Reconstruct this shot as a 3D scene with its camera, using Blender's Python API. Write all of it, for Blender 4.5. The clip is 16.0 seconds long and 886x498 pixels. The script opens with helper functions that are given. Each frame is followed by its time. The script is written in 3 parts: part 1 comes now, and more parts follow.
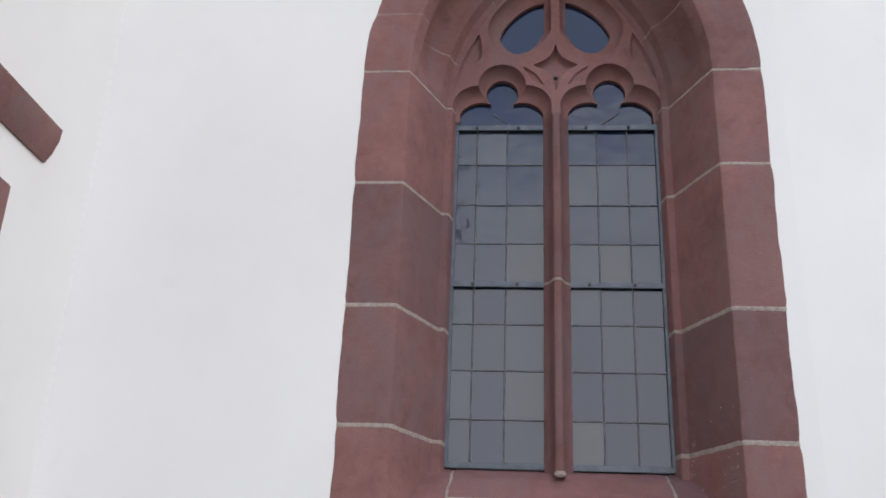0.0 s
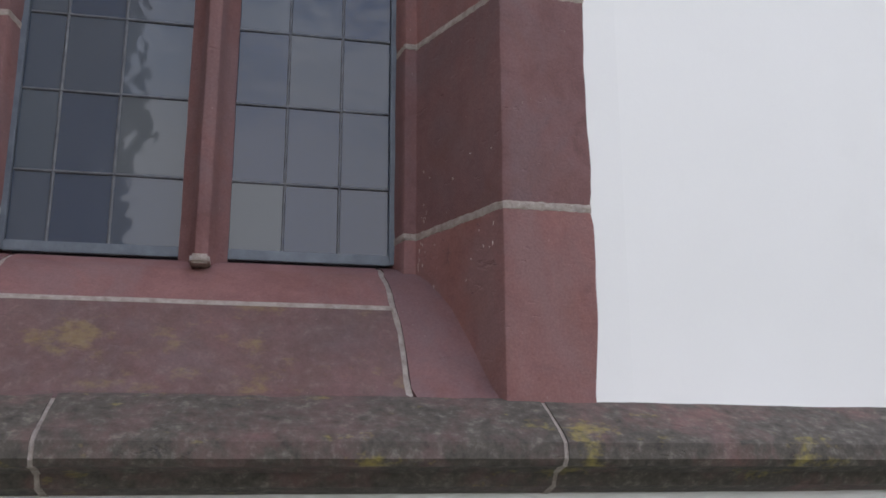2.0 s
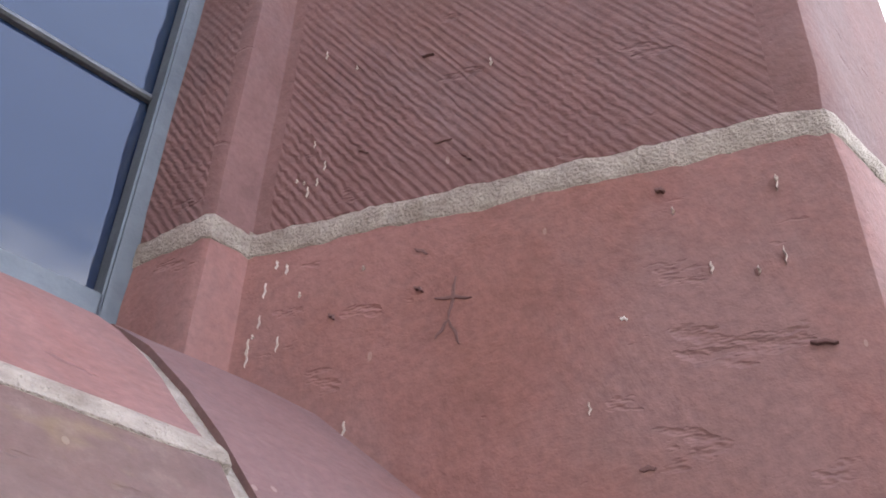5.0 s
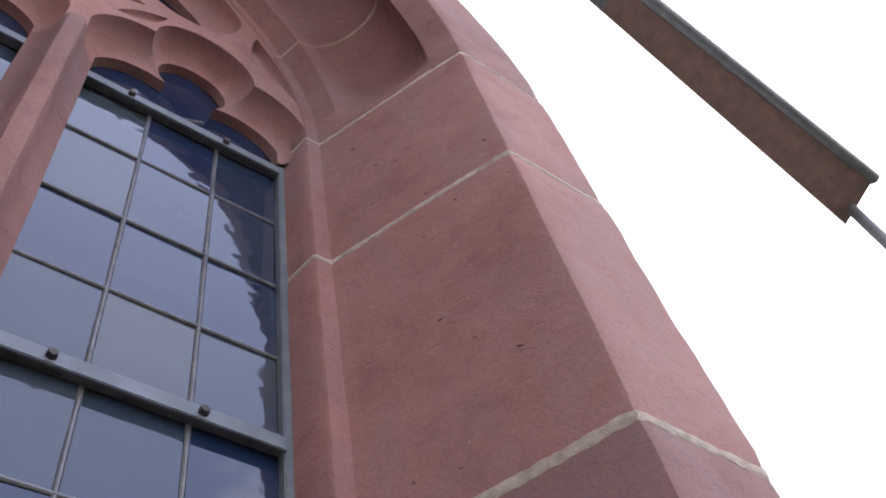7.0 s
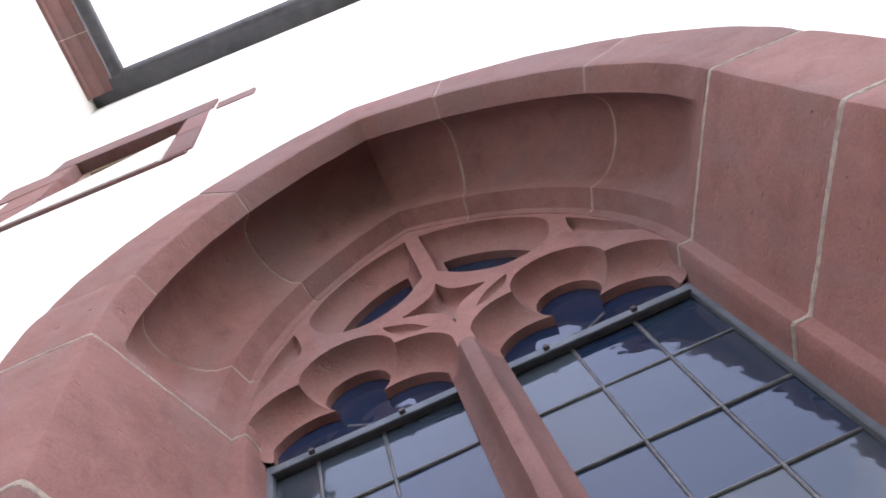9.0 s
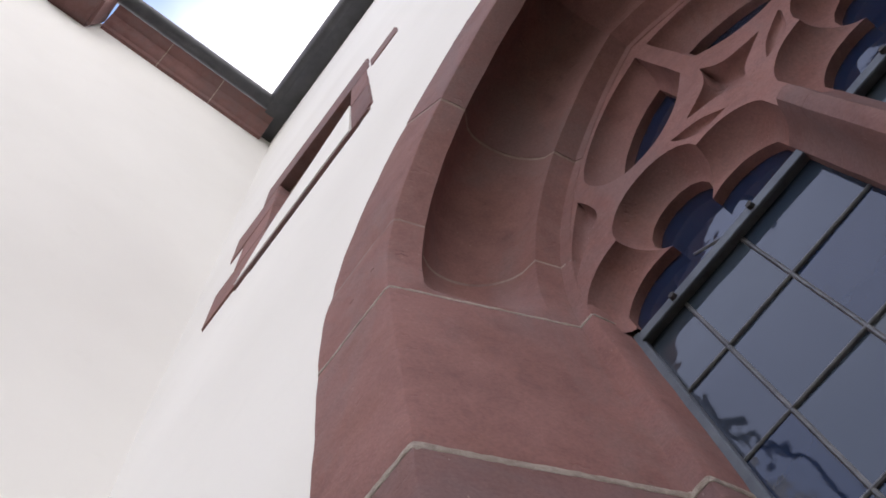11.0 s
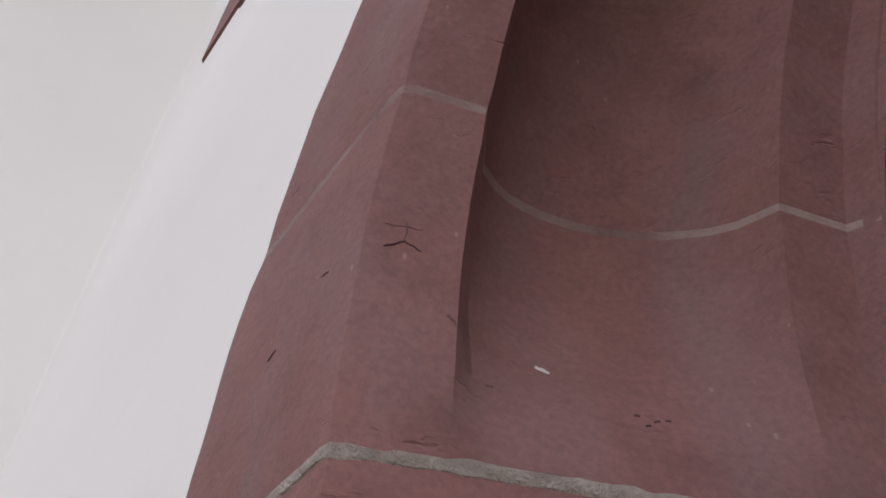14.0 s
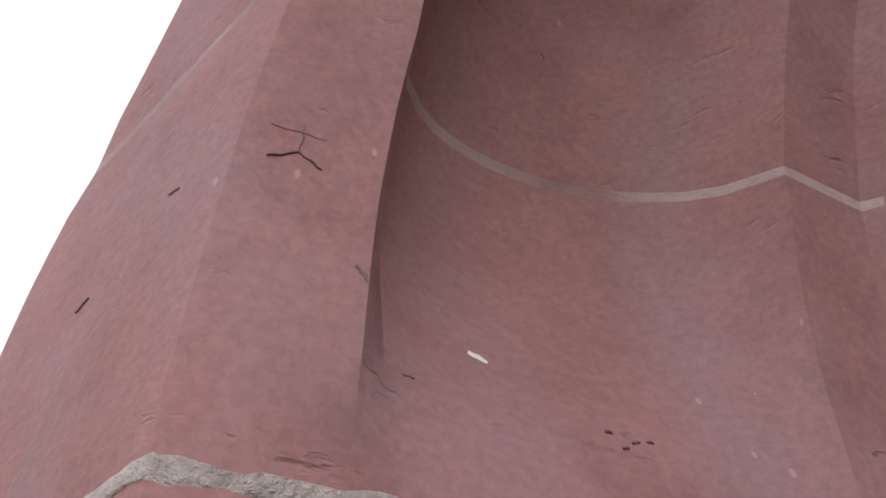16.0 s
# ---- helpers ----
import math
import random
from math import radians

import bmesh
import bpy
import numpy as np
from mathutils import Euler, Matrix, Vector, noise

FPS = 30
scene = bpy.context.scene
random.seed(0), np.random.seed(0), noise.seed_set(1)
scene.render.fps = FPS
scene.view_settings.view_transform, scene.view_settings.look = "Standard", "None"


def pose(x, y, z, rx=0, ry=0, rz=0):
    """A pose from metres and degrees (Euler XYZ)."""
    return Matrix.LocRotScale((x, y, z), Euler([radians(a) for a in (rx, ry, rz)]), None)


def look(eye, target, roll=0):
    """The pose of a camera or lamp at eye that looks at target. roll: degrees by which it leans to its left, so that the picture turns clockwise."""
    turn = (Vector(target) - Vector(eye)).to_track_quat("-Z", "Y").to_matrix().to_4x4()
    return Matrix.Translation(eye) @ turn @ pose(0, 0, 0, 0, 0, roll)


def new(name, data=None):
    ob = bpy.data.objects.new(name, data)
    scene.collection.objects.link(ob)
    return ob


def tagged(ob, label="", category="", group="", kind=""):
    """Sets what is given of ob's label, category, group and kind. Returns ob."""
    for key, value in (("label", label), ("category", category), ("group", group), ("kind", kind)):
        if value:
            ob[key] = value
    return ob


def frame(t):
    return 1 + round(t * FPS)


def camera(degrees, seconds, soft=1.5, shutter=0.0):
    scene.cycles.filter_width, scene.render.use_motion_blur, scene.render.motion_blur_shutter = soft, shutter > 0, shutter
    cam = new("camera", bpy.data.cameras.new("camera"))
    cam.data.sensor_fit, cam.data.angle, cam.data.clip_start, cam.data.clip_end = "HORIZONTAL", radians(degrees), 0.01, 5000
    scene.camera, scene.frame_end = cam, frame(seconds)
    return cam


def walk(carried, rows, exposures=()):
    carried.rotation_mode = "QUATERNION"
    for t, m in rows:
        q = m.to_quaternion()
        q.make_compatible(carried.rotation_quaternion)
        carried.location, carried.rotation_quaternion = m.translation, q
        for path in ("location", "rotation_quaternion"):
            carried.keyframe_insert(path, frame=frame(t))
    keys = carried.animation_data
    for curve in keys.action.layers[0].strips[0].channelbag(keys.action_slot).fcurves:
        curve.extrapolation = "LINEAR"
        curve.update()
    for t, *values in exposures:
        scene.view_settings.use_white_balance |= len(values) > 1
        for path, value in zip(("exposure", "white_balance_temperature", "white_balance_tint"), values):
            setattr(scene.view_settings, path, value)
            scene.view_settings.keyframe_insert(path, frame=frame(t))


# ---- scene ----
cam = camera(51.00, 16.0, soft=1.7, shutter=0.0)
walk(cam, [
    (0, look((-0.181, -3.726, 1.521), (-0.2623, -2.7998, 1.8899), 2.25)),
    (0.5, look((-0.078, -3.311, 1.479), (-0.0313, -2.3508, 1.7541), 1.57)),
    (1, look((0.019, -2.924, 1.445), (0.1483, -1.9632, 1.6915), 0.53)),
    (1.5, look((0.124, -2.494, 1.510), (0.2838, -1.5353, 1.7468), -0.25)),
    (2, look((0.138, -2.017, 1.579), (0.3337, -1.0660, 1.8173), -0.17)),
    (2.5, look((0.195, -1.470, 1.618), (0.4467, -0.5434, 1.8980), 0.82)),
    (3, look((0.217, -1.004, 1.724), (0.5550, -0.1124, 2.0273), 2.17)),
    (3.2, look((0.215, -0.808, 1.746), (0.6085, 0.0487, 2.0792), 2.84)),
    (5.3, look((0.287, -0.116, 1.873), (0.8549, 0.4616, 2.4592), 2.12)),
    (5.5, look((0.281, -0.139, 1.905), (0.8512, 0.4589, 2.4682), 2.36)),
    (6, look((0.310, -0.201, 1.944), (0.7391, 0.3545, 2.6564), 4.15)),
    (6.5, look((0.084, -0.322, 2.003), (0.5479, 0.1209, 2.7696), -10.07)),
    (7, look((0.005, -0.392, 2.014), (0.4235, -0.0277, 2.8456), -16.54)),
    (7.5, look((-0.057, -0.439, 2.026), (0.3270, -0.1203, 2.8928), -24.12)),
    (8, look((-0.076, -0.484, 2.036), (0.2383, -0.1721, 2.9324), -31.26)),
    (8.5, look((-0.089, -0.508, 2.023), (0.1204, -0.1813, 2.9444), -35.87)),
    (9, look((-0.079, -0.519, 2.042), (-0.0236, -0.1878, 2.9842), -32.34)),
    (9.5, look((-0.098, -0.520, 2.070), (-0.1652, -0.2121, 3.0193), -25.69)),
    (10, look((-0.125, -0.497, 2.095), (-0.2924, -0.2277, 3.0429), -18.40)),
    (10.2, look((-0.156, -0.466, 2.113), (-0.3405, -0.2133, 3.0626), -16.98)),
    (12.3, look((-0.450, -0.318, 2.875), (-0.5900, -0.0300, 3.8225), -27.00)),
    (12.5, look((-0.457, -0.295, 2.967), (-0.5972, -0.0082, 3.9148), -27.91)),
    (13, look((-0.328, -0.308, 3.242), (-0.6689, 0.0674, 4.1039), -7.58)),
    (13.5, look((-0.209, -0.260, 3.475), (-0.7697, 0.1258, 4.2077), 1.07)),
    (14, look((-0.315, -0.191, 3.589), (-0.8530, 0.1859, 4.3433), 1.53)),
    (14.5, look((-0.383, -0.147, 3.671), (-0.8897, 0.2281, 4.4471), 0.46)),
    (15, look((-0.422, -0.153, 3.712), (-0.8720, 0.2683, 4.4998), -2.33)),
    (15.5, look((-0.441, -0.123, 3.723), (-0.8856, 0.2869, 4.5194), 0.06)),
    (16, look((-0.449, -0.118, 3.724), (-0.9077, 0.3780, 4.4610), -2.14)),
], exposures=[
    (0, 1.6, 7150, 14),
    (1, 1.65, 7100, 14),
    (1.5, 1.45, 7000, 14),
    (3, 1.42, 7000, 14),
    (5.5, 3.3, 7250, 15),
    (6, 3.38, 7550, 16),
    (6.5, 3.2, 7350, 17),
    (7, 2.45, 7250, 18),
    (8, 1.65, 7250, 18),
    (8.5, 1.65, 7300, 18),
    (9.0, 2.5, 7350, 18),
    (9.5, 2.45, 7400, 18),
    (10.0, 1.75, 7500, 17),
    (10.3, 1.7, 7500, 17),
    (12.5, 1.22, 7600, 18),
    (13.5, 1.25, 7400, 18),
    (14.5, 1.5, 7350, 18),
    (15.5, 2.1, 7250, 18),
    (16, 2.2, 7200, 17),
])

# ---- levels and proportions of the window (metres) ----
Z0 = 2.2            # height of the lowest jamb joint above the ground
ZS = Z0 + 1.70      # springing of the arch
C = 0.485           # how far the arch centres lie beyond the axis
XO, XA, XF, XG = 0.92, 0.695, 0.55, 0.515   # outer edge, arris, splay foot, inner edge of the fillet
YF, YG = 0.345, 0.435                        # depth of the fillet and of the glass
XLEFT = -2.15       # face of the wall that meets this one on its short side
ZE = Z0 + 9.5       # eaves
BEND = radians(5)    # beyond x = 1 the wall turns back by this angle

# ---- light ----
world = bpy.data.worlds.new("overcast_sky")
scene.world = world
world.use_nodes = True
wn, wl = world.node_tree.nodes, world.node_tree.links
sky = wn.new("ShaderNodeTexSky")
sky.sky_type = "NISHITA"
sky.sun_disc = False
sky.sun_elevation, sky.sun_rotation = radians(58), radians(175)
sky.air_density, sky.dust_density, sky.ozone_density = 1.0, 0.8, 1.0
soft_white = wn.new("ShaderNodeMix")
soft_white.data_type = "RGBA"
soft_white.inputs[0].default_value = 0.94
cloud = wn.new("ShaderNodeTexNoise")
cloud.inputs["Scale"].default_value = 2.2
cloud.inputs["Detail"].default_value = 5
ramp = wn.new("ShaderNodeValToRGB")
ramp.color_ramp.elements[0].position, ramp.color_ramp.elements[0].color = 0.79, (8.5, 9.2, 10.4, 1)
ramp.color_ramp.elements[1].position, ramp.color_ramp.elements[1].color = 0.845, (6.2, 7.2, 9.0, 1)
high_blue = ramp.color_ramp.elements.new(0.90)
high_blue.color = (1.1, 2.1, 4.6, 1)
# broken cloud: hazy white over the church, opening to blue high up on the other side
lean_sky = wn.new("ShaderNodeVectorMath")
lean_sky.operation = "DOT_PRODUCT"
lean_sky.inputs[1].default_value = (0.0, -0.47, 0.70)
wl.new(wn.new("ShaderNodeTexCoord").outputs["Generated"], lean_sky.inputs[0])
gap = wn.new("ShaderNodeMath")
gap.operation = "MULTIPLY_ADD"
gap.inputs[1].default_value = 0.25
wl.new(cloud.outputs["Fac"], gap.inputs[0])
wl.new(lean_sky.outputs["Value"], gap.inputs[2])
wl.new(gap.outputs[0], ramp.inputs[0])
wl.new(sky.outputs[0], soft_white.inputs[6])
wl.new(ramp.outputs[0], soft_white.inputs[7])
wl.new(soft_white.outputs[2], wn["Background"].inputs[0])
wn["Background"].inputs[1].default_value = 0.09
sun = new("sun", bpy.data.lights.new("sun", "SUN"))
sun.data.energy, sun.data.angle, sun.data.color = 0.15, radians(70), (1.0, 0.96, 0.9)
sun.matrix_world = look((1.1, -4.6, 7.6), (0, 0, 0))


# ---- materials ----
def material(name, rough=0.8, metal=0.0):
    m = bpy.data.materials.new(name)
    m.use_nodes = True
    b = m.node_tree.nodes["Principled BSDF"]
    b.inputs["Roughness"].default_value, b.inputs["Metallic"].default_value = rough, metal
    return m, m.node_tree.nodes, m.node_tree.links, b


def noise_tex(n, l, scale, detail=4, rough=0.55, vec=None, distort=0.0):
    t = n.new("ShaderNodeTexNoise")
    t.inputs["Scale"].default_value, t.inputs["Detail"].default_value = scale, detail
    t.inputs["Roughness"].default_value, t.inputs["Distortion"].default_value = rough, distort
    if vec:
        l.new(vec, t.inputs["Vector"])
    return t.outputs["Fac"]


def ramp_of(n, l, fac, stops):
    r = n.new("ShaderNodeValToRGB")
    while len(r.color_ramp.elements) < len(stops):
        r.color_ramp.elements.new(0.5)
    for e, (p, c) in zip(r.color_ramp.elements, stops):
        e.position, e.color = p, (*c, 1) if len(c) == 3 else c
    l.new(fac, r.inputs[0])
    return r.outputs[0]


def mix_rgb(n, l, fac, a, b, mode="MIX"):
    x = n.new("ShaderNodeMix")
    x.data_type, x.blend_type = "RGBA", mode
    for sock, v in ((x.inputs[0], fac), (x.inputs[6], a), (x.inputs[7], b)):
        if hasattr(v, "is_linked"):
            l.new(v, sock)
        else:
            sock.default_value = v if isinstance(v, (int, float)) else (*v, 1)
    return x.outputs[2]


def maths(n, l, op, a, b=0.0):
    x = n.new("ShaderNodeMath")
    x.operation = op
    for sock, v in zip(x.inputs, (a, b)):
        if hasattr(v, "is_linked"):
            l.new(v, sock)
        else:
            sock.default_value = v
    return x.outputs[0]


def bump(n, l, bsdf, height, strength, distance=0.01):
    b = n.new("ShaderNodeBump")
    b.inputs["Strength"].default_value, b.inputs["Distance"].default_value = strength, distance
    l.new(height, b.inputs["Height"])
    l.new(b.outputs[0], bsdf.inputs["Normal"])


def coords(n):
    return n.new("ShaderNodeTexCoord").outputs["Object"]


def turned(n, l, vec, rot, scale=(1, 1, 1)):
    m = n.new("ShaderNodeMapping")
    m.inputs["Rotation"].default_value = [radians(a) for a in rot]
    m.inputs["Scale"].default_value = scale
    l.new(vec, m.inputs["Vector"])
    return m.outputs[0]


def sandstone(name, tooled=0.0, lichen=0.0):
    """Red sandstone: fine grain, soft cloudy stains, worn light spots, pits, and where wanted the slanting furrows of the mason's axe."""
    m, n, l, b = material(name, 0.88)
    v = coords(n)
    info = n.new("ShaderNodeObjectInfo").outputs["Random"]
    big = noise_tex(n, l, 2.3, 5, 0.6, v)
    mid = noise_tex(n, l, 14, 6, 0.65, v, 0.4)
    fine = noise_tex(n, l, 160, 3, 0.7, v)
    col = ramp_of(n, l, big, [(0.3, STONE_D), (0.55, STONE_M), (0.75, STONE_L)])
    col = mix_rgb(n, l, ramp_of(n, l, mid, [(0.42, (0, 0, 0)), (0.75, (0.55, 0.55, 0.55))]), col, (0.270, 0.142, 0.136))
    col = mix_rgb(n, l, ramp_of(n, l, mid, [(0.25, (0.55, 0.55, 0.55)), (0.42, (0, 0, 0))]), col, (0.120, 0.057, 0.056))
    patch2 = ramp_of(n, l, noise_tex(n, l, 3.7, 5, 0.65, turned(n, l, v, (20, 10, 0), (1, 1, 0.6)), 0.8), [(0.46, (0, 0, 0)), (0.62, (0.75, 0.75, 0.75))])
    col = mix_rgb(n, l, patch2, col, (0.195, 0.118, 0.119))
    rust = ramp_of(n, l, noise_tex(n, l, 6.1, 5, 0.7, turned(n, l, v, (0, 40, 15), (1, 1, 0.8)), 0.5), [(0.52, (0, 0, 0)), (0.72, (0.4, 0.4, 0.4))])
    col = mix_rgb(n, l, rust, col, (0.185, 0.078, 0.058))
    shade = ramp_of(n, l, info, [(0.0, (0.80, 0.82, 0.84)), (0.5, (1.0, 0.98, 0.96)), (1.0, (1.14, 1.06, 1.02))])
    col = mix_rgb(n, l, 1.0, col, shade, "MULTIPLY")
    col = mix_rgb(n, l, 1.0, col, ramp_of(n, l, fine, [(0.3, (0.86, 0.86, 0.86)), (0.7, (1.12, 1.12, 1.12))]), "MULTIPLY")
    # scattered pale lime specks
    vor = n.new("ShaderNodeTexVoronoi")
    vor.inputs["Scale"].default_value = 48
    l.new(turned(n, l, v, (0, 25, 0), (1, 1, 0.45)), vor.inputs["Vector"])
    speck = maths(n, l, "LESS_THAN", vor.outputs["Distance"], 0.07)
    gate = maths(n, l, "GREATER_THAN", noise_tex(n, l, 7, 2, 0.5, v), 0.56)
    col = mix_rgb(n, l, maths(n, l, "MULTIPLY", maths(n, l, "MULTIPLY", speck, gate), 0.25), col, (0.50, 0.38, 0.34))
    if lichen:
        patch = ramp_of(n, l, noise_tex(n, l, 5.5, 6, 0.7, v), [(0.28, (0.3, 0.3, 0.3)), (0.52, (1, 1, 1))])
        grey = ramp_of(n, l, noise_tex(n, l, 38, 5, 0.7, v), [(0.3, (0.04, 0.033, 0.027)), (0.55, (0.085, 0.073, 0.06)), (0.74, (0.19, 0.17, 0.14))])
        col = mix_rgb(n, l, maths(n, l, "MULTIPLY", patch, lichen), col, grey)
        yel = ramp_of(n, l, noise_tex(n, l, 4.1, 5, 0.75, turned(n, l, v, (0, 0, 0), (1, 1.5, 1.5))), [(0.58, (0, 0, 0)), (0.68, (1, 1, 1))])
        col = mix_rgb(n, l, maths(n, l, "MULTIPLY", yel, 0.6 * lichen), col, (0.34, 0.27, 0.06))
        black = ramp_of(n, l, noise_tex(n, l, 11, 5, 0.8, v), [(0.62, (0, 0, 0)), (0.70, (1, 1, 1))])
        col = mix_rgb(n, l, maths(n, l, "MULTIPLY", black, 0.7 * lichen), col, (0.035, 0.03, 0.028))
    l.new(col, b.inputs["Base Color"])
    h = maths(n, l, "ADD", maths(n, l, "MULTIPLY", mid, 0.6), maths(n, l, "MULTIPLY", fine, 0.16))
    pits = ramp_of(n, l, noise_tex(n, l, 34, 4, 0.6, turned(n, l, v, (0, 30, 0), (0.5, 0.5, 1.3))), [(0.27, (0, 0, 0)), (0.36, (1, 1, 1))])
    h = maths(n, l, "ADD", h, maths(n, l, "MULTIPLY", pits, 0.45))
    if tooled:
        w = n.new("ShaderNodeTexWave")
        w.wave_type, w.bands_direction = "BANDS", "Z"
        w.inputs["Scale"].default_value, w.inputs["Distortion"].default_value = 50, 3.6
        w.inputs["Detail"].default_value, w.inputs["Detail Scale"].default_value = 4, 2.4
        dot = n.new("ShaderNodeVectorMath")
        dot.operation = "DOT_PRODUCT"
        l.new(v, dot.inputs[0])
        dot.inputs[1].default_value = (0.306, -0.728, 0.61)
        comb = n.new("ShaderNodeCombineXYZ")
        l.new(dot.outputs["Value"], comb.inputs[2])
        l.new(noise_tex(n, l, 2.0, 2, 0.5, v), comb.inputs[0])
        l.new(comb.outputs[0], w.inputs["Vector"])
        where = ramp_of(n, l, noise_tex(n, l, 2.1, 2, 0.4, v), [(0.36, (0.15, 0.15, 0.15)), (0.56, (1, 1, 1))])
        furrow = maths(n, l, "MULTIPLY", w.outputs["Fac"], where)
        xyz = n.new("ShaderNodeSeparateXYZ")
        l.new(v, xyz.inputs[0])
        splay = maths(n, l, "MULTIPLY", maths(n, l, "GREATER_THAN", xyz.outputs["Y"], 0.025), maths(n, l, "LESS_THAN", xyz.outputs["Y"], 0.335))
        inside = maths(n, l, "ADD", splay, maths(n, l, "GREATER_THAN", xyz.outputs["Y"], 0.357))
        near = ramp_of(n, l, maths(n, l, "ADD", maths(n, l, "SUBTRACT", xyz.outputs["Z"], Z0), maths(n, l, "MULTIPLY", big, 0.25)), [(0.26, (1, 1, 1)), (0.42, (0.10, 0.10, 0.10))])
        h = maths(n, l, "ADD", h, maths(n, l, "MULTIPLY", maths(n, l, "MULTIPLY", maths(n, l, "MULTIPLY", furrow, inside), near), tooled))
    bump(n, l, b, h, 0.75, 0.006)
    return m


STONE_D, STONE_M, STONE_L = (0.160, 0.073, 0.069), (0.215, 0.103, 0.097), (0.265, 0.139, 0.133)
M_STONE = sandstone("red_sandstone")
M_TOOLED = sandstone("red_sandstone_tooled", tooled=0.21)
M_LICHEN = sandstone("weathered_sandstone", lichen=1.0)
M_SILL = sandstone("sill_sandstone", lichen=0.4)


def plain(name, a, b_, scale=8.0, rough=0.8, metal=0.0, bumps=0.3, dist=0.004):
    m, n, l, b = material(name, rough, metal)
    v = coords(n)
    f = noise_tex(n, l, scale, 6, 0.65, v)
    g = noise_tex(n, l, scale * 9, 4, 0.6, v)
    col = mix_rgb(n, l, ramp_of(n, l, f, [(0.32, (0, 0, 0)), (0.7, (1, 1, 1))]), a, b_)
    l.new(col, b.inputs["Base Color"])
    bump(n, l, b, maths(n, l, "ADD", f, maths(n, l, "MULTIPLY", g, 0.6)), bumps, dist)
    return m


M_MORTAR = plain("lime_mortar", (0.29, 0.235, 0.20), (0.52, 0.45, 0.40), 46, 0.95, 0, 1.0, 0.008)
M_POINTING = plain("old_pointing", (0.19, 0.105, 0.098), (0.36, 0.285, 0.25), 7, 0.95, 0, 0.9, 0.008)
M_LEAD = plain("lead_came", (0.065, 0.07, 0.08), (0.15, 0.155, 0.165), 30, 0.38, 0.3, 0.3)
M_STEEL = plain("painted_grey_steel", (0.075, 0.09, 0.11), (0.135, 0.155, 0.18), 16, 0.45, 0.2, 0.25)
M_BOLT = plain("dark_iron", (0.04, 0.04, 0.045), (0.09, 0.085, 0.08), 60, 0.6, 0.6, 0.4)
M_ZINC = plain("dark_painted_gutter", (0.055, 0.055, 0.065), (0.10, 0.10, 0.11), 5, 0.5, 0.35, 0.2)
M_SLATE = plain("roof_slate", (0.06, 0.06, 0.065), (0.11, 0.105, 0.11), 5, 0.6, 0, 0.5)
M_WOOD = plain("weathered_timber", (0.19, 0.13, 0.09), (0.33, 0.24, 0.17), 12, 0.75, 0, 0.4)
M_EAVES = plain("brown_painted_timber", (0.060, 0.034, 0.030), (0.12, 0.060, 0.050), 7, 0.7, 0, 0.4)
# ground out of view: colour kept dark so little light bounces into the soffits
M_GROUND = plain("dark_unseen_ground", (0.045, 0.06, 0.025), (0.10, 0.10, 0.055), 26, 0.95, 0, 1.0, 0.02)
# near-black plaster: the dimness of the room is put into its colour
M_DARK = plain("plaster_darkened_as_unlit", (0.05, 0.05, 0.05), (0.08, 0.078, 0.075), 3, 0.9)
M_LEAF = plain("tree_leaves", (0.035, 0.07, 0.02), (0.07, 0.11, 0.035), 3, 0.6, 0, 0.2)
M_BARK = plain("tree_bark", (0.06, 0.045, 0.035), (0.13, 0.10, 0.08), 14, 0.9, 0, 0.8, 0.02)


def plaster(name, a, b_, tint):
    m, n, l, b = material(name, 0.92)
    v = coords(n)
    big = noise_tex(n, l, 0.8, 4, 0.5, v)
    mid = noise_tex(n, l, 5, 5, 0.6, v)
    col = mix_rgb(n, l, ramp_of(n, l, big, [(0.35, (0, 0, 0)), (0.68, (1, 1, 1))]), a, b_)
    col = mix_rgb(n, l, ramp_of(n, l, mid, [(0.6, (0, 0, 0)), (0.8, (0.25, 0.25, 0.25))]), col, tint)
    l.new(col, b.inputs["Base Color"])
    rough = noise_tex(n, l, 22, 5, 0.6, v)
    sand = noise_tex(n, l, 240, 2, 0.6, v)
    bump(n, l, b, maths(n, l, "ADD", rough, maths(n, l, "MULTIPLY", sand, 0.25)), 0.12, 0.004)
    return m


M_WALL = plaster("white_lime_plaster", (0.775, 0.762, 0.735), (0.83, 0.818, 0.795), (0.70, 0.69, 0.66))
# darker copy of the white plaster: shade on the corner wall put into its colour
M_WALL2 = plaster("shade_toned_lime_plaster", (0.71, 0.698, 0.675), (0.76, 0.748, 0.725), (0.65, 0.638, 0.61))


def glass_pane():
    """Old hand-made window glass: opaque, the dim room behind put into its dark base colour, mirror-like, faintly wavy,
    each pane a little different in tint.
    """
    m, n, l, b = material("old_window_glass", 0.035)
    v = coords(n)
    geo = n.new("ShaderNodeNewGeometry")
    info = n.new("ShaderNodeObjectInfo").outputs["Random"]
    tint = ramp_of(n, l, info, [(0.0, (0.005, 0.014, 0.046)), (0.3, (0.040, 0.054, 0.072)), (0.5, (0.008, 0.020, 0.050)), (0.75, (0.056, 0.066, 0.072)), (1.0, (0.006, 0.016, 0.048))])
    l.new(tint, b.inputs["Base Color"])
    b.inputs["IOR"].default_value = 1.58
    wave = noise_tex(n, l, 9, 2, 0.5, geo.outputs["Position"])
    fleck = noise_tex(n, l, 60, 3, 0.6, geo.outputs["Position"])
    bump(n, l, b, maths(n, l, "ADD", wave, maths(n, l, "MULTIPLY", fleck, 0.03)), 0.10, 0.02)
    return m


M_GLASS = glass_pane()


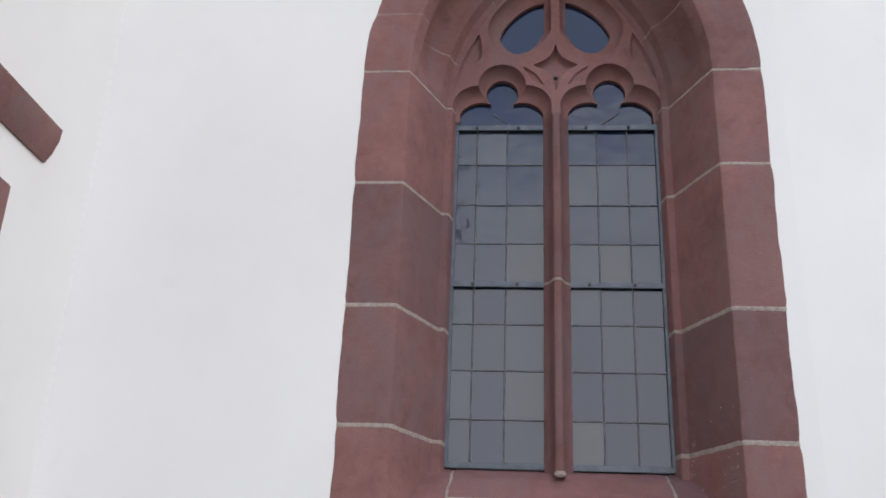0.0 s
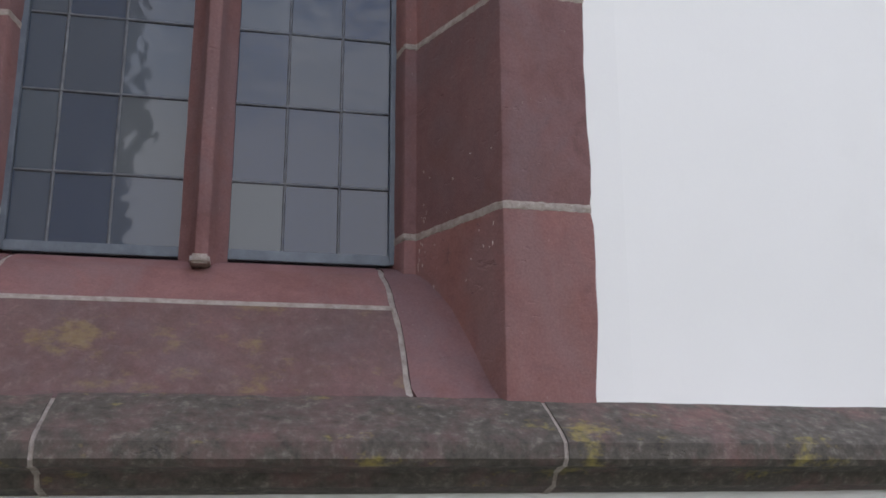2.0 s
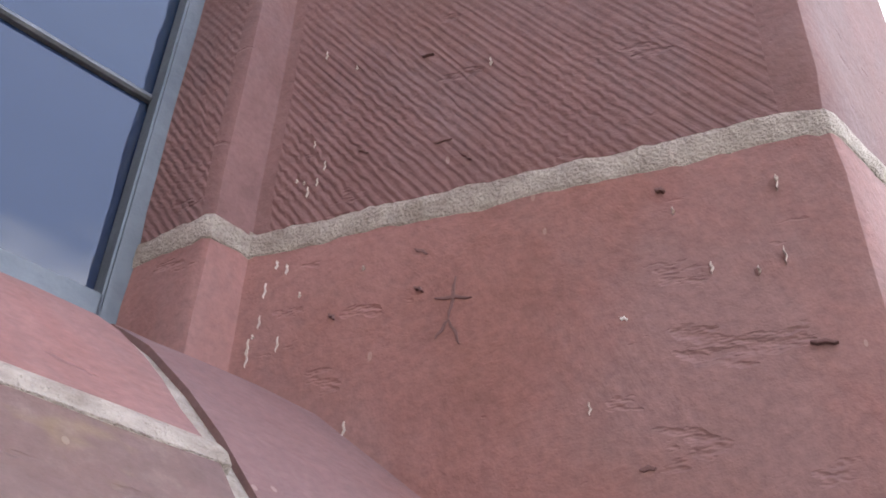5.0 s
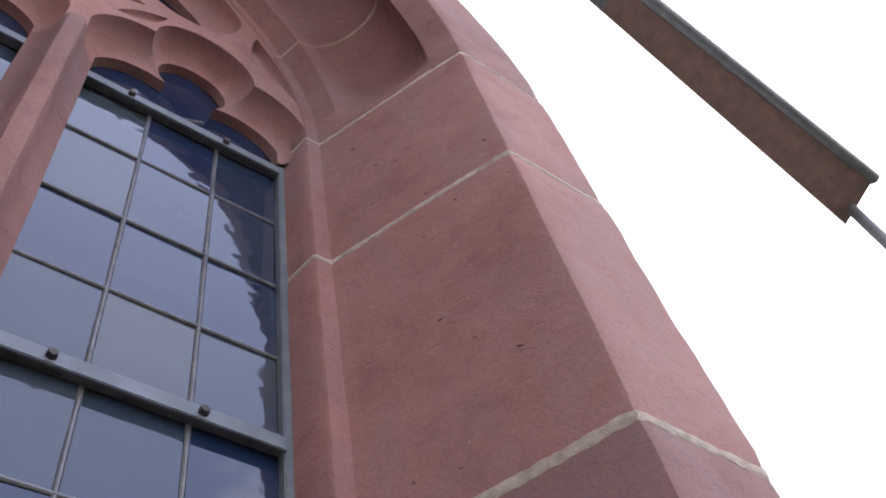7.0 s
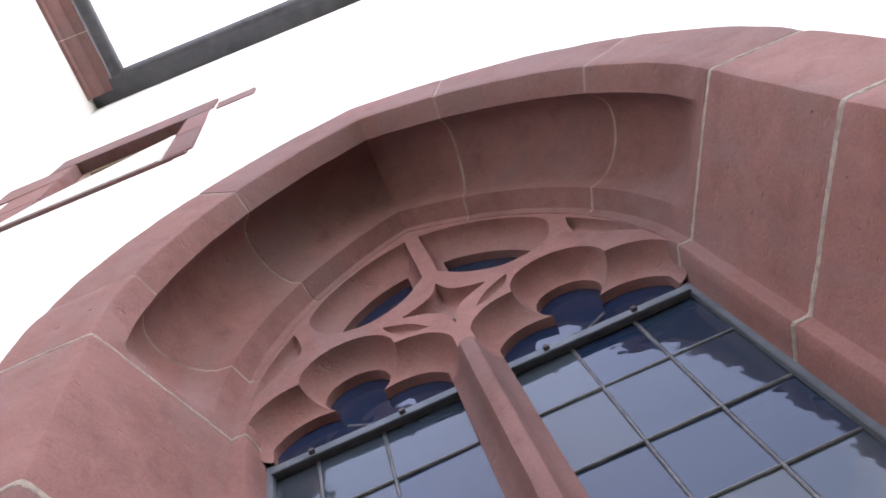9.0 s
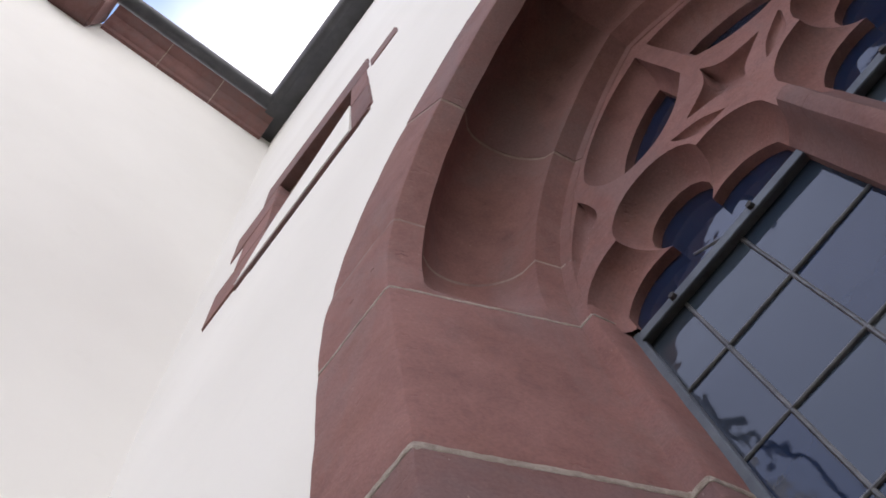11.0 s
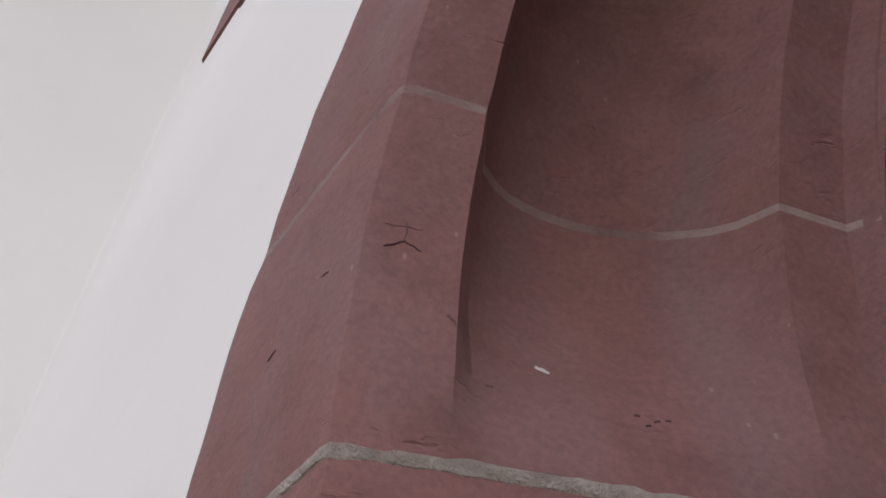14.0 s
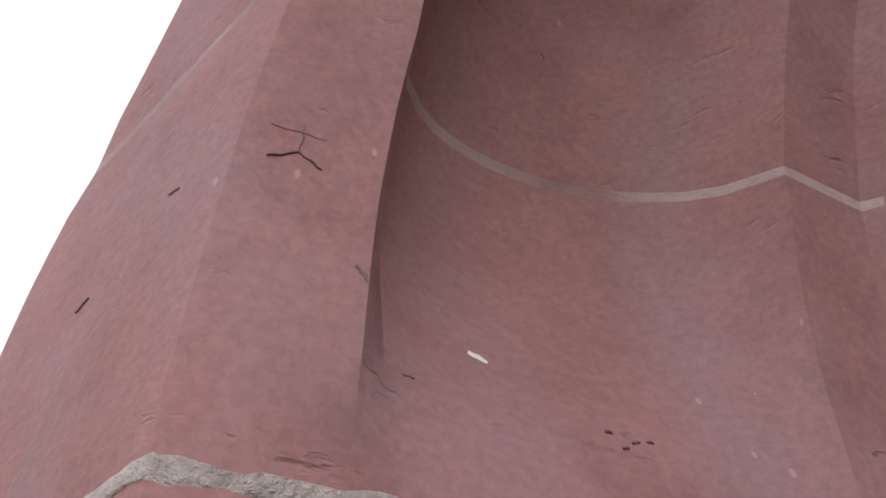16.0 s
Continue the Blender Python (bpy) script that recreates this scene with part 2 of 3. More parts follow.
# ---- mesh helpers ----
def part(name, bm, mat, parent=None, label="", smooth=False):
    me = bpy.data.meshes.new(name)
    bmesh.ops.recalc_face_normals(bm, faces=bm.faces)
    bm.to_mesh(me)
    bm.free()
    me.materials.append(mat)
    for p in me.polygons:
        p.use_smooth = True
    if not smooth:
        me.set_sharp_from_angle(angle=radians(32))
    ob = new(name, me)
    if parent:
        ob.parent = parent
    if label:
        ob["label"] = label
    return ob


def thing(name, label, category, kind="", group=""):
    return tagged(new(name), label, category, group, kind)


def loft(rows, closed=True, caps=True, bm=None):
    """Skin a list of rows of points; each row a ring when closed."""
    bm = bm or bmesh.new()
    vs = [[bm.verts.new(p) for p in row] for row in rows]
    n = len(rows[0])
    for a, b in zip(vs, vs[1:]):
        for i in range(n if closed else n - 1):
            j = (i + 1) % n
            bm.faces.new((a[i], a[j], b[j], b[i]))
    if closed and caps:
        bm.faces.new(vs[0][::-1])
        bm.faces.new(vs[-1])
    return bm


def box(x0, x1, y0, y1, z0, z1, bev=0.0, bm=None):
    own = bmesh.new()
    bmesh.ops.create_cube(own, size=1, matrix=Matrix.LocRotScale(((x0 + x1) / 2, (y0 + y1) / 2, (z0 + z1) / 2), None, (abs(x1 - x0), abs(y1 - y0), abs(z1 - z0))))
    if bev:
        bmesh.ops.bevel(own, geom=own.edges[:], offset=bev, segments=2, affect="EDGES")
    if bm is None:
        return own
    me = bpy.data.meshes.new("tmp")
    own.to_mesh(me)
    own.free()
    bm.from_mesh(me)
    bpy.data.meshes.remove(me)
    return bm


def wob(p, amp=0.0016, k=11.0):
    v = Vector(p)
    d = noise.noise_vector(v * k) * amp + noise.noise_vector(v * k * 4.3) * amp * 0.45
    return (p[0] + d.x, p[1] + d.y, p[2] + d.z * 0.3)


def dense(pts, step):
    out = []
    for (x0, y0), (x1, y1) in zip(pts, pts[1:]):
        n = max(1, int(math.hypot(x1 - x0, y1 - y0) / step))
        out += [(x0 + (x1 - x0) * i / n, y0 + (y1 - y0) * i / n) for i in range(n)]
    return out + [pts[-1]]


def polygon_sheet(outer, holes, y0, y1):
    """A slab in the x-z plane with holes through it, from y0 (front) to y1."""
    from mathutils.geometry import tessellate_polygon
    loops = [outer] + holes
    flat = [p for lp in loops for p in lp]
    tris = tessellate_polygon([[Vector((x, z, 0)) for x, z in lp] for lp in loops])
    bm = bmesh.new()
    f = [bm.verts.new((x, y0, z)) for x, z in flat]
    k = [bm.verts.new((x, y1, z)) for x, z in flat]
    for a, b, c in tris:
        if len({a, b, c}) == 3:
            bm.faces.new((f[a], f[b], f[c]))
            bm.faces.new((k[c], k[b], k[a]))
    s = 0
    for lp in loops:
        n = len(lp)
        for i in range(n):
            j = (i + 1) % n
            bm.faces.new((f[s + i], f[s + j], k[s + j], k[s + i]))
        s += n
    return bm


def arch_point(x, y, side, t):
    """A point of the arch: x is its distance from the axis at the springing, t runs from 0 there to 1 at the apex."""
    r = x + C
    a = t * math.acos(C / r)
    return (side * (r * math.cos(a) - C), y, ZS + r * math.sin(a))


def arch_line(x, n=24):
    right = [arch_point(x, 0, 1, i / n) for i in range(n + 1)]
    pts = [(p[0], p[2]) for p in right]
    return pts + [(-a, z) for a, z in pts[-2::-1]]


def bent(p):
    """Beyond x = 1 the wall and all that is on it turn back a little."""
    x, y, z = p
    if x <= 1.0:
        return (x, y, z)
    s = x - 1.0
    return (1.0 + s * math.cos(BEND) - y * math.sin(BEND), y * math.cos(BEND) + s * math.sin(BEND), z)


def bend_mesh(bm):
    for v in bm.verts:
        v.co = bent(v.co)
    return bm


ZB = 5.4             # above this height the wall leans back a little


def batter(p):
    x, y, z = p
    return (x, y + 0.014 * max(0.0, z - ZB), z)


def batter_mesh(bm):
    for v in bm.verts:
        v.co = batter(v.co)
    return bm


# ---- ground and walls ----
bm = bmesh.new()
bmesh.ops.create_grid(bm, x_segments=60, y_segments=60, size=400)
tagged(part("ground", bm, M_GROUND), "unseen ground beside the church, made dark to cut bounced light", "ground", kind="structure")

hole = [(-0.86, Z0 - 0.60)] + [(x, z) for x, z in reversed(arch_line(0.86))] + [(0.86, Z0 - 0.60)]
hole2 = [(-1.46, Z0 + 3.60), (-1.46, Z0 + 5.05), (-0.72, Z0 + 5.05), (-0.72, Z0 + 3.60)]
wall = part("wall_main", polygon_sheet([(XLEFT, 0), (1.0, 0), (1.0, ZB), (XLEFT, ZB)], [hole], 0.004, 0.62), M_WALL)
tagged(wall, "white lime-plastered church wall round the window", "wall", kind="structure")
tagged(part("wall_upper", batter_mesh(polygon_sheet([(XLEFT, ZB), (1.0, ZB), (1.0, ZE), (XLEFT, ZE)], [hole2], 0.004, 0.62)), M_WALL), "white lime-plastered church wall leaning back under the eaves", "wall", kind="structure")
for name, z0, z1 in (("wall_right", 0, ZB), ("wall_upper_right", ZB, ZE)):
    bm = batter_mesh(bend_mesh(polygon_sheet([(1.0001, z0), (9.3, z0), (9.3, z1), (1.0001, z1)], [], 0.004, 0.62)))
    tagged(part(name, bm, M_WALL), "white lime-plastered church wall turning back beside the window", "wall", kind="structure")
# its unseen length out to y = -16 is added to block sky light
tagged(part("wall_left", box(XLEFT - 0.6, XLEFT, -16.0, 0.62, 0, ZE), M_WALL2), "lime-plastered church wall meeting at the corner, shade put into its darker colour", "wall", kind="structure")
tagged(part("wall_return", box(8.6, 9.15, 1.4, 9.0, 0, ZE), M_WALL2), "white plastered return wall of the church", "wall", kind="structure")
# interior walls added out of view, dark in colour to stand for an unlit room
tagged(part("wall_back", box(XLEFT, 8.6, 8.4, 9.0, 0, ZE), M_DARK), "unseen plastered wall inside the church, dimness put into its dark colour", "wall", kind="structure")
tagged(part("wall_inner_left", box(XLEFT - 0.6, XLEFT, 0.62, 9.0, 0, ZE), M_DARK), "unseen plastered wall inside the church, dimness put into its dark colour", "wall", kind="structure")
bm = loft([[(XLEFT, 0.06, ZE + 0.05), (1.0, 0.06, ZE + 0.05), (9.3, 0.9, ZE + 0.05)], [(XLEFT, 5.0, ZE + 5.5), (1.0, 5.0, ZE + 5.5), (9.3, 5.4, ZE + 5.5)], [(XLEFT, 9.2, ZE + 0.05), (1.0, 9.2, ZE + 0.05), (9.3, 9.2, ZE + 0.05)]], closed=False)
tagged(part("roof", bm, M_SLATE), "dark slate church roof above the gutter", "roof", kind="structure")

# ---- the traceried window ----
window = thing("window_1", "pointed two-light church window of red sandstone with tracery", "window", "structure")


def outer_edge(z, side):
    return XO + 0.010 * noise.noise(Vector((side * 3.1, z * 2.6, 0))) + 0.005 * noise.noise(Vector((side * 5.7, z * 11, 2)))


def jamb_profile(side, z, inset=0.0, step=0.028):
    xo = outer_edge(z, side) - inset
    front = [(xo, 0.11), (xo, 0.006 + inset), (xo - 0.005, inset), (XA + 0.010, inset), (XA + 0.003 - inset * 0.3, 0.002 + inset), (XA - 0.003, 0.011 + inset), (XF + 0.002 + inset, YF - 0.003), (XF + inset, YF + inset), (XG + 0.004 + inset, YF + inset), (XG + inset, YF + 0.005 + inset), (0.497 + inset, 0.452)]
    return dense(front, step) + [(0.497 + inset, 0.55), (xo, 0.55)]


def jamb_stone(side, z0, z1, mat, name="jamb_stone"):
    rows = []
    n = max(6, int((z1 - z0) / 0.03))
    for i in range(n + 1):
        z = z0 + (z1 - z0) * i / n
        shrink = 0.0022 if i in (0, n) else 0.0
        rows.append([wob((side * x, y, z)) for x, y in jamb_profile(side, z, shrink)])
    return part(name, loft(rows), mat, window, smooth=False)


def jamb_mortar(side, z, g=0.0095):
    """Lime mortar smeared a little over the edges of both stones, with a ragged outline."""
    lay = []
    for e, sink in ((-1.5, 0.005), (-0.95, 0.0010), (-0.4, 0.0006), (0.4, 0.0006), (0.95, 0.0010), (1.5, 0.005)):
        row = []
        for x, y in jamb_profile(side, z, sink, 0.007):
            rag = 0.95 + 0.30 * noise.noise(Vector((x * 55, y * 55, z * 9 + e))) + 0.22 * noise.noise(Vector((x * 160, y * 160, e * 3)))
            drift = 0.0012 * noise.noise(Vector((x * 14, y * 14, z * 5)))
            row.append(wob(wob((side * x, y, z + drift + e * g * rag), 0.0005, 90)))
        lay.append(row)
    part("mortar_joint", loft(lay), M_MORTAR, window, "pale lime mortar joint")


GAP = {1: (0.0085, 0.0075, 0.0055, 0.0045), -1: (0.0075, 0.0075, 0.006, 0.0038)}
JOINTS = {1: (-0.50, 0.0, 0.552, 1.22, 1.70), -1: (-0.50, 0.035, 0.548, 1.125, 1.705)}
for side, levels in JOINTS.items():
    for k, (a, b) in enumerate(zip(levels, levels[1:])):
        jamb_stone(side, Z0 + a + (GAP[side][k - 1] if k else 0), Z0 + b - GAP[side][k], M_TOOLED if side > 0 and k in (1, 2) else M_STONE)
    for a, g in zip(levels[1:], GAP[side]):
        jamb_mortar(side, Z0 + a, g + 0.001)


def smooth01(v):
    v = min(1.0, max(0.0, v))
    return v * v * (3 - 2 * v)


S_A, S_B = (0.668, 0.065), (0.572, 0.292)   # edges of the hollow on the splay
HN = (0.922, 0.387)


def arch_profile(h, inset=0.0, xo=XO):
    """The moulding at a height h above the springing: the splay opens into a deep hollow."""
    front = [(xo, 0.11), (xo, 0.006 + inset), (xo - 0.005, inset), (XA + 0.010, inset), (XA + 0.003, 0.002 + inset), (XA - 0.003, 0.011 + inset)]
    pts = dense(front + [(S_A[0] + inset, S_A[1])], 0.028)
    deep = 0.118 * smooth01((h + 0.02) / 0.34)
    for i in range(1, 17):
        v = i / 16
        bulge = deep * max(0.0, 1 - abs(2 * v ** 0.75 - 1) ** 2.2) ** 0.62 + inset
        pts.append((S_A[0] + (S_B[0] - S_A[0]) * v + HN[0] * bulge, S_A[1] + (S_B[1] - S_A[1]) * v + HN[1] * bulge))
    pts += dense([(S_B[0] + inset, S_B[1]), (XF + 0.002 + inset, YF - 0.003), (XF + inset, YF + inset), (XG + 0.004 + inset, YF + inset), (XG + inset, YF + 0.005 + inset), (0.497 + inset, 0.452)], 0.03)[1:]
    return pts + [(0.497 + inset, 0.55), (xo, 0.55)]


def arch_rows(side, ts, inset=0.0, skew=0.0):
    rows = []
    for t in ts:
        h = arch_point(XA, 0, side, max(t, 0))[2] - ZS
        xo = XO + 0.009 * noise.noise(Vector((side * 2.0, t * 9, 5))) - inset
        row = []
        for x, y in arch_profile(h, inset, xo):
            lean = skew * max(0.0, (x - XA) / (XO - XA)) if y < 0.03 or x > xo - 0.004 else 0.0
            row.append(wob(arch_point(x, y, side, max(0.0, min(1.0, t - lean)))))
        rows.append(row)
    return rows


# joints of the arch stones, and how far each leans on the outer face
ARCH = {1: [(0.0, 0.0), (0.385, 0.0), (0.80, 0.0), (1.0, 0.0)], -1: [(0.0, 0.0), (0.244, 0.054), (0.62, 0.0), (1.0, 0.0)]}
DT = 0.0034
for side, cuts in ARCH.items():
    for k, ((a, sa), (b, sb)) in enumerate(zip(cuts, cuts[1:])):
        a2, b2 = a + (DT if k else 0.006), b - (DT if k < len(cuts) - 2 else 0.0)
        n = max(10, int((b2 - a2) * 46))
        rows = []
        for i in range(n + 1):
            f = i / n
            rows += arch_rows(side, [a2 + (b2 - a2) * f], 0.0018 if i in (0, n) and 0 < b < 1 else 0.0, sa * (1 - f) + sb * f)
        part("arch_stone", loft(rows, caps=sa == sb), M_STONE, window)
    for a, s in cuts[1:-1]:
        part("mortar_joint", loft(arch_rows(side, [a - DT - 0.0003, a - DT * 0.5, a, a + DT * 0.5, a + DT + 0.0003], 0.0018, s), caps=s == 0), M_POINTING, window, "thin weathered mortar joint")

# ---- sill ----
SILL = [(0.47, -0.062), (0.40, -0.078), (0.300, -0.122), (0.19, -0.222), (0.032, -0.444), (-0.004, -0.462)]


def sill_at(s):
    """Point of the sill's slope for s in 0..5."""
    i = min(4, int(s))
    (y0, z0), (y1, z1) = SILL[i], SILL[i + 1]
    return y0 + (y1 - y0) * (s - i), z0 + (z1 - z0) * (s - i)


def sill_stone(xl, xr, s0, s1, mat, name, sink=0.0, amp=0.0022):
    rows = []
    for i in range(15):
        s = s0 + (s1 - s0) * i / 14
        y, z = sill_at(s)
        a, b = xl(s), xr(s)
        rows.append([wob((a + (b - a) * j / 24, y + sink, Z0 + z - sink), amp, 14) for j in range(25)])
    bm = bmesh.new()
    top = [[bm.verts.new(p) for p in r] for r in rows]
    low = [[bm.verts.new((p[0], p[1] + 0.05, p[2] - 0.09)) for p in r] for r in rows]
    for g in (top, low):
        for a, b in zip(g, g[1:]):
            for j in range(24):
                bm.faces.new((a[j], a[j + 1], b[j + 1], b[j]))
    ring = top[0] + [r[-1] for r in top[1:]] + top[-1][-2::-1] + [r[0] for r in top[-2:0:-1]]
    ring2 = low[0] + [r[-1] for r in low[1:]] + low[-1][-2::-1] + [r[0] for r in low[-2:0:-1]]
    for j in range(len(ring)):
        bm.faces.new((ring[j], ring[(j + 1) % len(ring)], ring2[(j + 1) % len(ring)], ring2[j]))
    return part(name, bm, mat, window)


def jl(s):
    return -0.462 - 0.013 * max(0.0, s - 2) + 0.003 * math.sin(s * 7)


def jr(s):
    return 0.458 + 0.014 * max(0.0, s - 2) + 0.003 * math.sin(s * 6)


sill_stone(lambda s: jl(s) + 0.007, lambda s: jr(s) - 0.008, 0, 2.955, M_STONE, "sill_stone")
sill_stone(lambda s: jl(s) + 0.007, lambda s: jr(s) - 0.008, 3.02, 5, M_SILL, "sill_stone")
sill_stone(lambda s: -0.75, lambda s: jl(s) - 0.006, 0, 5, M_STONE, "sill_stone")
sill_stone(lambda s: jr(s) + 0.007, lambda s: 0.75, 0, 5, M_STONE, "sill_stone")
sill_stone(lambda s: jl(s) - 0.011 + 0.0025 * max(0.0, s - 1.5), lambda s: jr(s) + 0.012 - 0.0025 * max(0.0, s - 1.5), 0, 4.4, M_MORTAR, "mortar_bed", 0.0028, 0.0020)
sill_stone(lambda s: jl(s) + 0.002, lambda s: jr(s) - 0.002, 2.945, 3.03, M_MORTAR, "mortar_joint", -0.0004, 0.0026)


# ---- mullion and tracery ----
def mullion(z0, z1):
    half = [(0.004, 0.330), (0.016, 0.334), (0.022, YF), (0.027, 0.366), (0.036, 0.386), (0.050, 0.402), (0.062, 0.412), (0.062, 0.452)]
    ring = half + [(-x, y) for x, y in reversed(half)]
    n = max(4, int((z1 - z0) / 0.05))
    rows = [[wob((x, y, z0 + (z1 - z0) * i / n), 0.0012, 15) for x, y in ring] for i in range(n + 1)]
    return rows


part("mullion", loft(mullion(Z0 - 0.11, Z0 + 0.788)), M_STONE, window)
part("mullion", loft(mullion(Z0 + 0.802, Z0 + 1.668)), M_STONE, window)
part("mortar_joint", loft([[(x * 0.97, y + 0.001, z) for x, y, z in r] for r in mullion(Z0 + 0.785, Z0 + 0.805)]), M_MORTAR, window, "pale lime mortar joint")
part("mortar_joint", box(-0.024, 0.024, 0.262, 0.36, Z0 - 0.112, Z0 - 0.088, 0.006), M_MORTAR, window, "pale lime mortar joint")


def arc3(p, q, r, n):
    """n + 1 points on the circle through p, q and r, from p to r."""
    ax, ay, bx, by, cx, cy = *p, *q, *r
    d = 2 * (ax * (by - cy) + bx * (cy - ay) + cx * (ay - by))
    ux = ((ax * ax + ay * ay) * (by - cy) + (bx * bx + by * by) * (cy - ay) + (cx * cx + cy * cy) * (ay - by)) / d
    uy = ((ax * ax + ay * ay) * (cx - bx) + (bx * bx + by * by) * (ax - cx) + (cx * cx + cy * cy) * (bx - ax)) / d
    a0, a1, a2 = (math.atan2(y - uy, x - ux) for x, y in (p, q, r))
    rad = math.hypot(ax - ux, ay - uy)
    span = (a2 - a0) % (2 * math.pi)
    if (a1 - a0) % (2 * math.pi) > span:
        span -= 2 * math.pi
    return [(ux + rad * math.cos(a0 + span * i / n), uy + rad * math.sin(a0 + span * i / n)) for i in range(n + 1)]


def trefoil(pts, n=12):
    """Three foils through seven points, with the straight feet below."""
    out = [pts[0]]
    for a, b, c in ((1, 2, 3), (3, 4, 5), (5, 6, 7)):
        out += arc3(pts[a], pts[b], pts[c], n)[0 if a == 1 else 1:]
    return out + [pts[8]]


def ring_spline(pts, n=6, corners=()):
    out = []
    m = len(pts)
    for i in range(m):
        p0, p1, p2, p3 = (Vector(pts[(i + k) % m]) for k in (-1, 0, 1, 2))
        if i in corners:
            p0 = p1
        if (i + 1) % m in corners:
            p3 = p2
        for j in range(n):
            t = j / n
            v = 0.5 * (2 * p1 + (p2 - p0) * t + (2 * p0 - 5 * p1 + 4 * p2 - p3) * t * t + (3 * p1 - p0 - 3 * p2 + p3) * t ** 3)
            out.append((v.x, v.y))
    return out


YT, YB = YF + 0.002, 0.414
F_FRONT = [(0.022, 1.66), (0.022, 1.735), (0.068, 1.812), (0.150, 1.838), (0.270, 1.962), (0.390, 1.838), (0.470, 1.812), (0.519, 1.735), (0.519, 1.66)]
F_BACK = [(0.062, 1.66), (0.062, 1.712), (0.125, 1.770), (0.212, 1.766), (0.270, 1.906), (0.328, 1.766), (0.415, 1.770), (0.484, 1.712), (0.484, 1.66)]
M_FRONT = [(0.022, 2.500), (0.120, 2.462), (0.225, 2.385), (0.312, 2.280), (0.347, 2.180), (0.305, 2.060), (0.200, 2.012), (0.095, 2.062), (0.022, 2.165)]
M_BACK = [(0.056, 2.385), (0.110, 2.370), (0.180, 2.325), (0.245, 2.255), (0.285, 2.165), (0.245, 2.088), (0.180, 2.068), (0.110, 2.105), (0.056, 2.190)]
D_FRONT = [(0.0, 2.085), (0.030, 2.010), (0.112, 1.958), (0.030, 1.895), (0.0, 1.805), (-0.030, 1.895), (-0.112, 1.958), (-0.030, 2.010)]
D_BACK = [(0.0, 2.03), (0.018, 1.990), (0.062, 1.956), (0.018, 1.915), (0.0, 1.86), (-0.018, 1.915), (-0.062, 1.956), (-0.018, 1.990)]
P_FRONT = [(0.392, 2.150), (0.440, 2.062), (0.484, 1.955), (0.507, 1.862), (0.455, 1.925), (0.385, 1.998), (0.378, 2.070)]
P_BACK = [(0.400, 2.110), (0.430, 2.050), (0.462, 1.972), (0.480, 1.915), (0.445, 1.955), (0.402, 2.010), (0.396, 2.060)]
Q_FRONT = [(0.060, 1.842), (0.100, 1.905), (0.165, 1.952), (0.160, 1.925), (0.128, 1.862), (0.100, 1.850)]
Q_BACK = [(0.085, 1.865), (0.108, 1.900), (0.142, 1.925), (0.140, 1.915), (0.118, 1.876), (0.102, 1.868)]


def lift(pts, side=1):
    return [(side * x, Z0 + z) for x, z in pts]


def cavetto(bm, front, back, y0, y1, through_to=None, floor=False, steps=7, ring=True):
    """A hollow moulding from the front outline back to a smaller one."""
    rows = []
    for k in range(steps + 1):
        a = k / steps * math.pi / 2
        w, d = 1 - math.cos(a), math.sin(a)
        rows.append([(f[0] + (b[0] - f[0]) * w, y0 + (y1 - y0) * d, f[1] + (b[1] - f[1]) * w) for f, b in zip(front, back)])
    if through_to:
        rows.append([(b[0], through_to, b[1]) for b in back])
    loft(rows, ring, False, bm)
    if floor:
        bm.faces.new([bm.verts.new((b[0], y1, b[1])) for b in back])


from mathutils.geometry import tessellate_polygon
tr = bmesh.new()
fR, bR = trefoil(F_FRONT), trefoil(F_BACK)
plate = [(-0.537, ZS - 0.04)] + [(-x, z) for x, z in reversed(lift(fR))]
plate += lift(fR) + [(0.537, ZS - 0.04)] + arch_line(0.537, 30)
holes = []
for side in (1, -1):
    for front, back, sharp, deep, blind in ((M_FRONT, M_BACK, (0, 8), YB, False), (P_FRONT, P_BACK, (0, 3), YF + 0.030, True), (Q_FRONT, Q_BACK, (0, 2), YF + 0.018, True)):
        f, b = lift(ring_spline(front, 6, sharp), side), lift(ring_spline(back, 6, sharp), side)
        holes.append(f)
        cavetto(tr, f, b, YT, deep, None if blind else 0.450, blind)
    cavetto(tr, lift(fR, side), lift(bR, side), YT, YB, 0.450, False, 8, False)
f, b = lift(ring_spline(D_FRONT, 5, (0, 2, 4, 6))), lift(ring_spline(D_BACK, 5, (0, 2, 4, 6)))
holes.append(f)
cavetto(tr, f, b, YT, YF + 0.045, None, True)
flat = [p for lp in [plate] + holes for p in lp]
fv = [tr.verts.new((x, YT, z)) for x, z in flat]
for a, b2, c in tessellate_polygon([[Vector((x, z, 0)) for x, z in lp] for lp in [plate] + holes]):
    if len({a, b2, c}) == 3:
        tr.faces.new((fv[a], fv[b2], fv[c]))
back_plate = [(-0.54, ZS - 0.04)] + [(-x, z) for x, z in reversed(lift(bR))] + lift(bR) + [(0.54, ZS - 0.04)] + arch_line(0.54, 30)
back_holes = [lift(ring_spline(M_BACK, 6, (0, 8)), s) for s in (1, -1)]
flat = [p for lp in [back_plate] + back_holes for p in lp]
fv = [tr.verts.new((x, 0.450, z)) for x, z in flat]
for a, b2, c in tessellate_polygon([[Vector((x, z, 0)) for x, z in lp] for lp in [back_plate] + back_holes]):
    if len({a, b2, c}) == 3:
        tr.faces.new((fv[a], fv[b2], fv[c]))
for vtx in tr.verts:
    vtx.co = wob(vtx.co, 0.0010, 13)
part("tracery", tr, M_STONE, window, "carved red sandstone tracery of cusped trefoils")
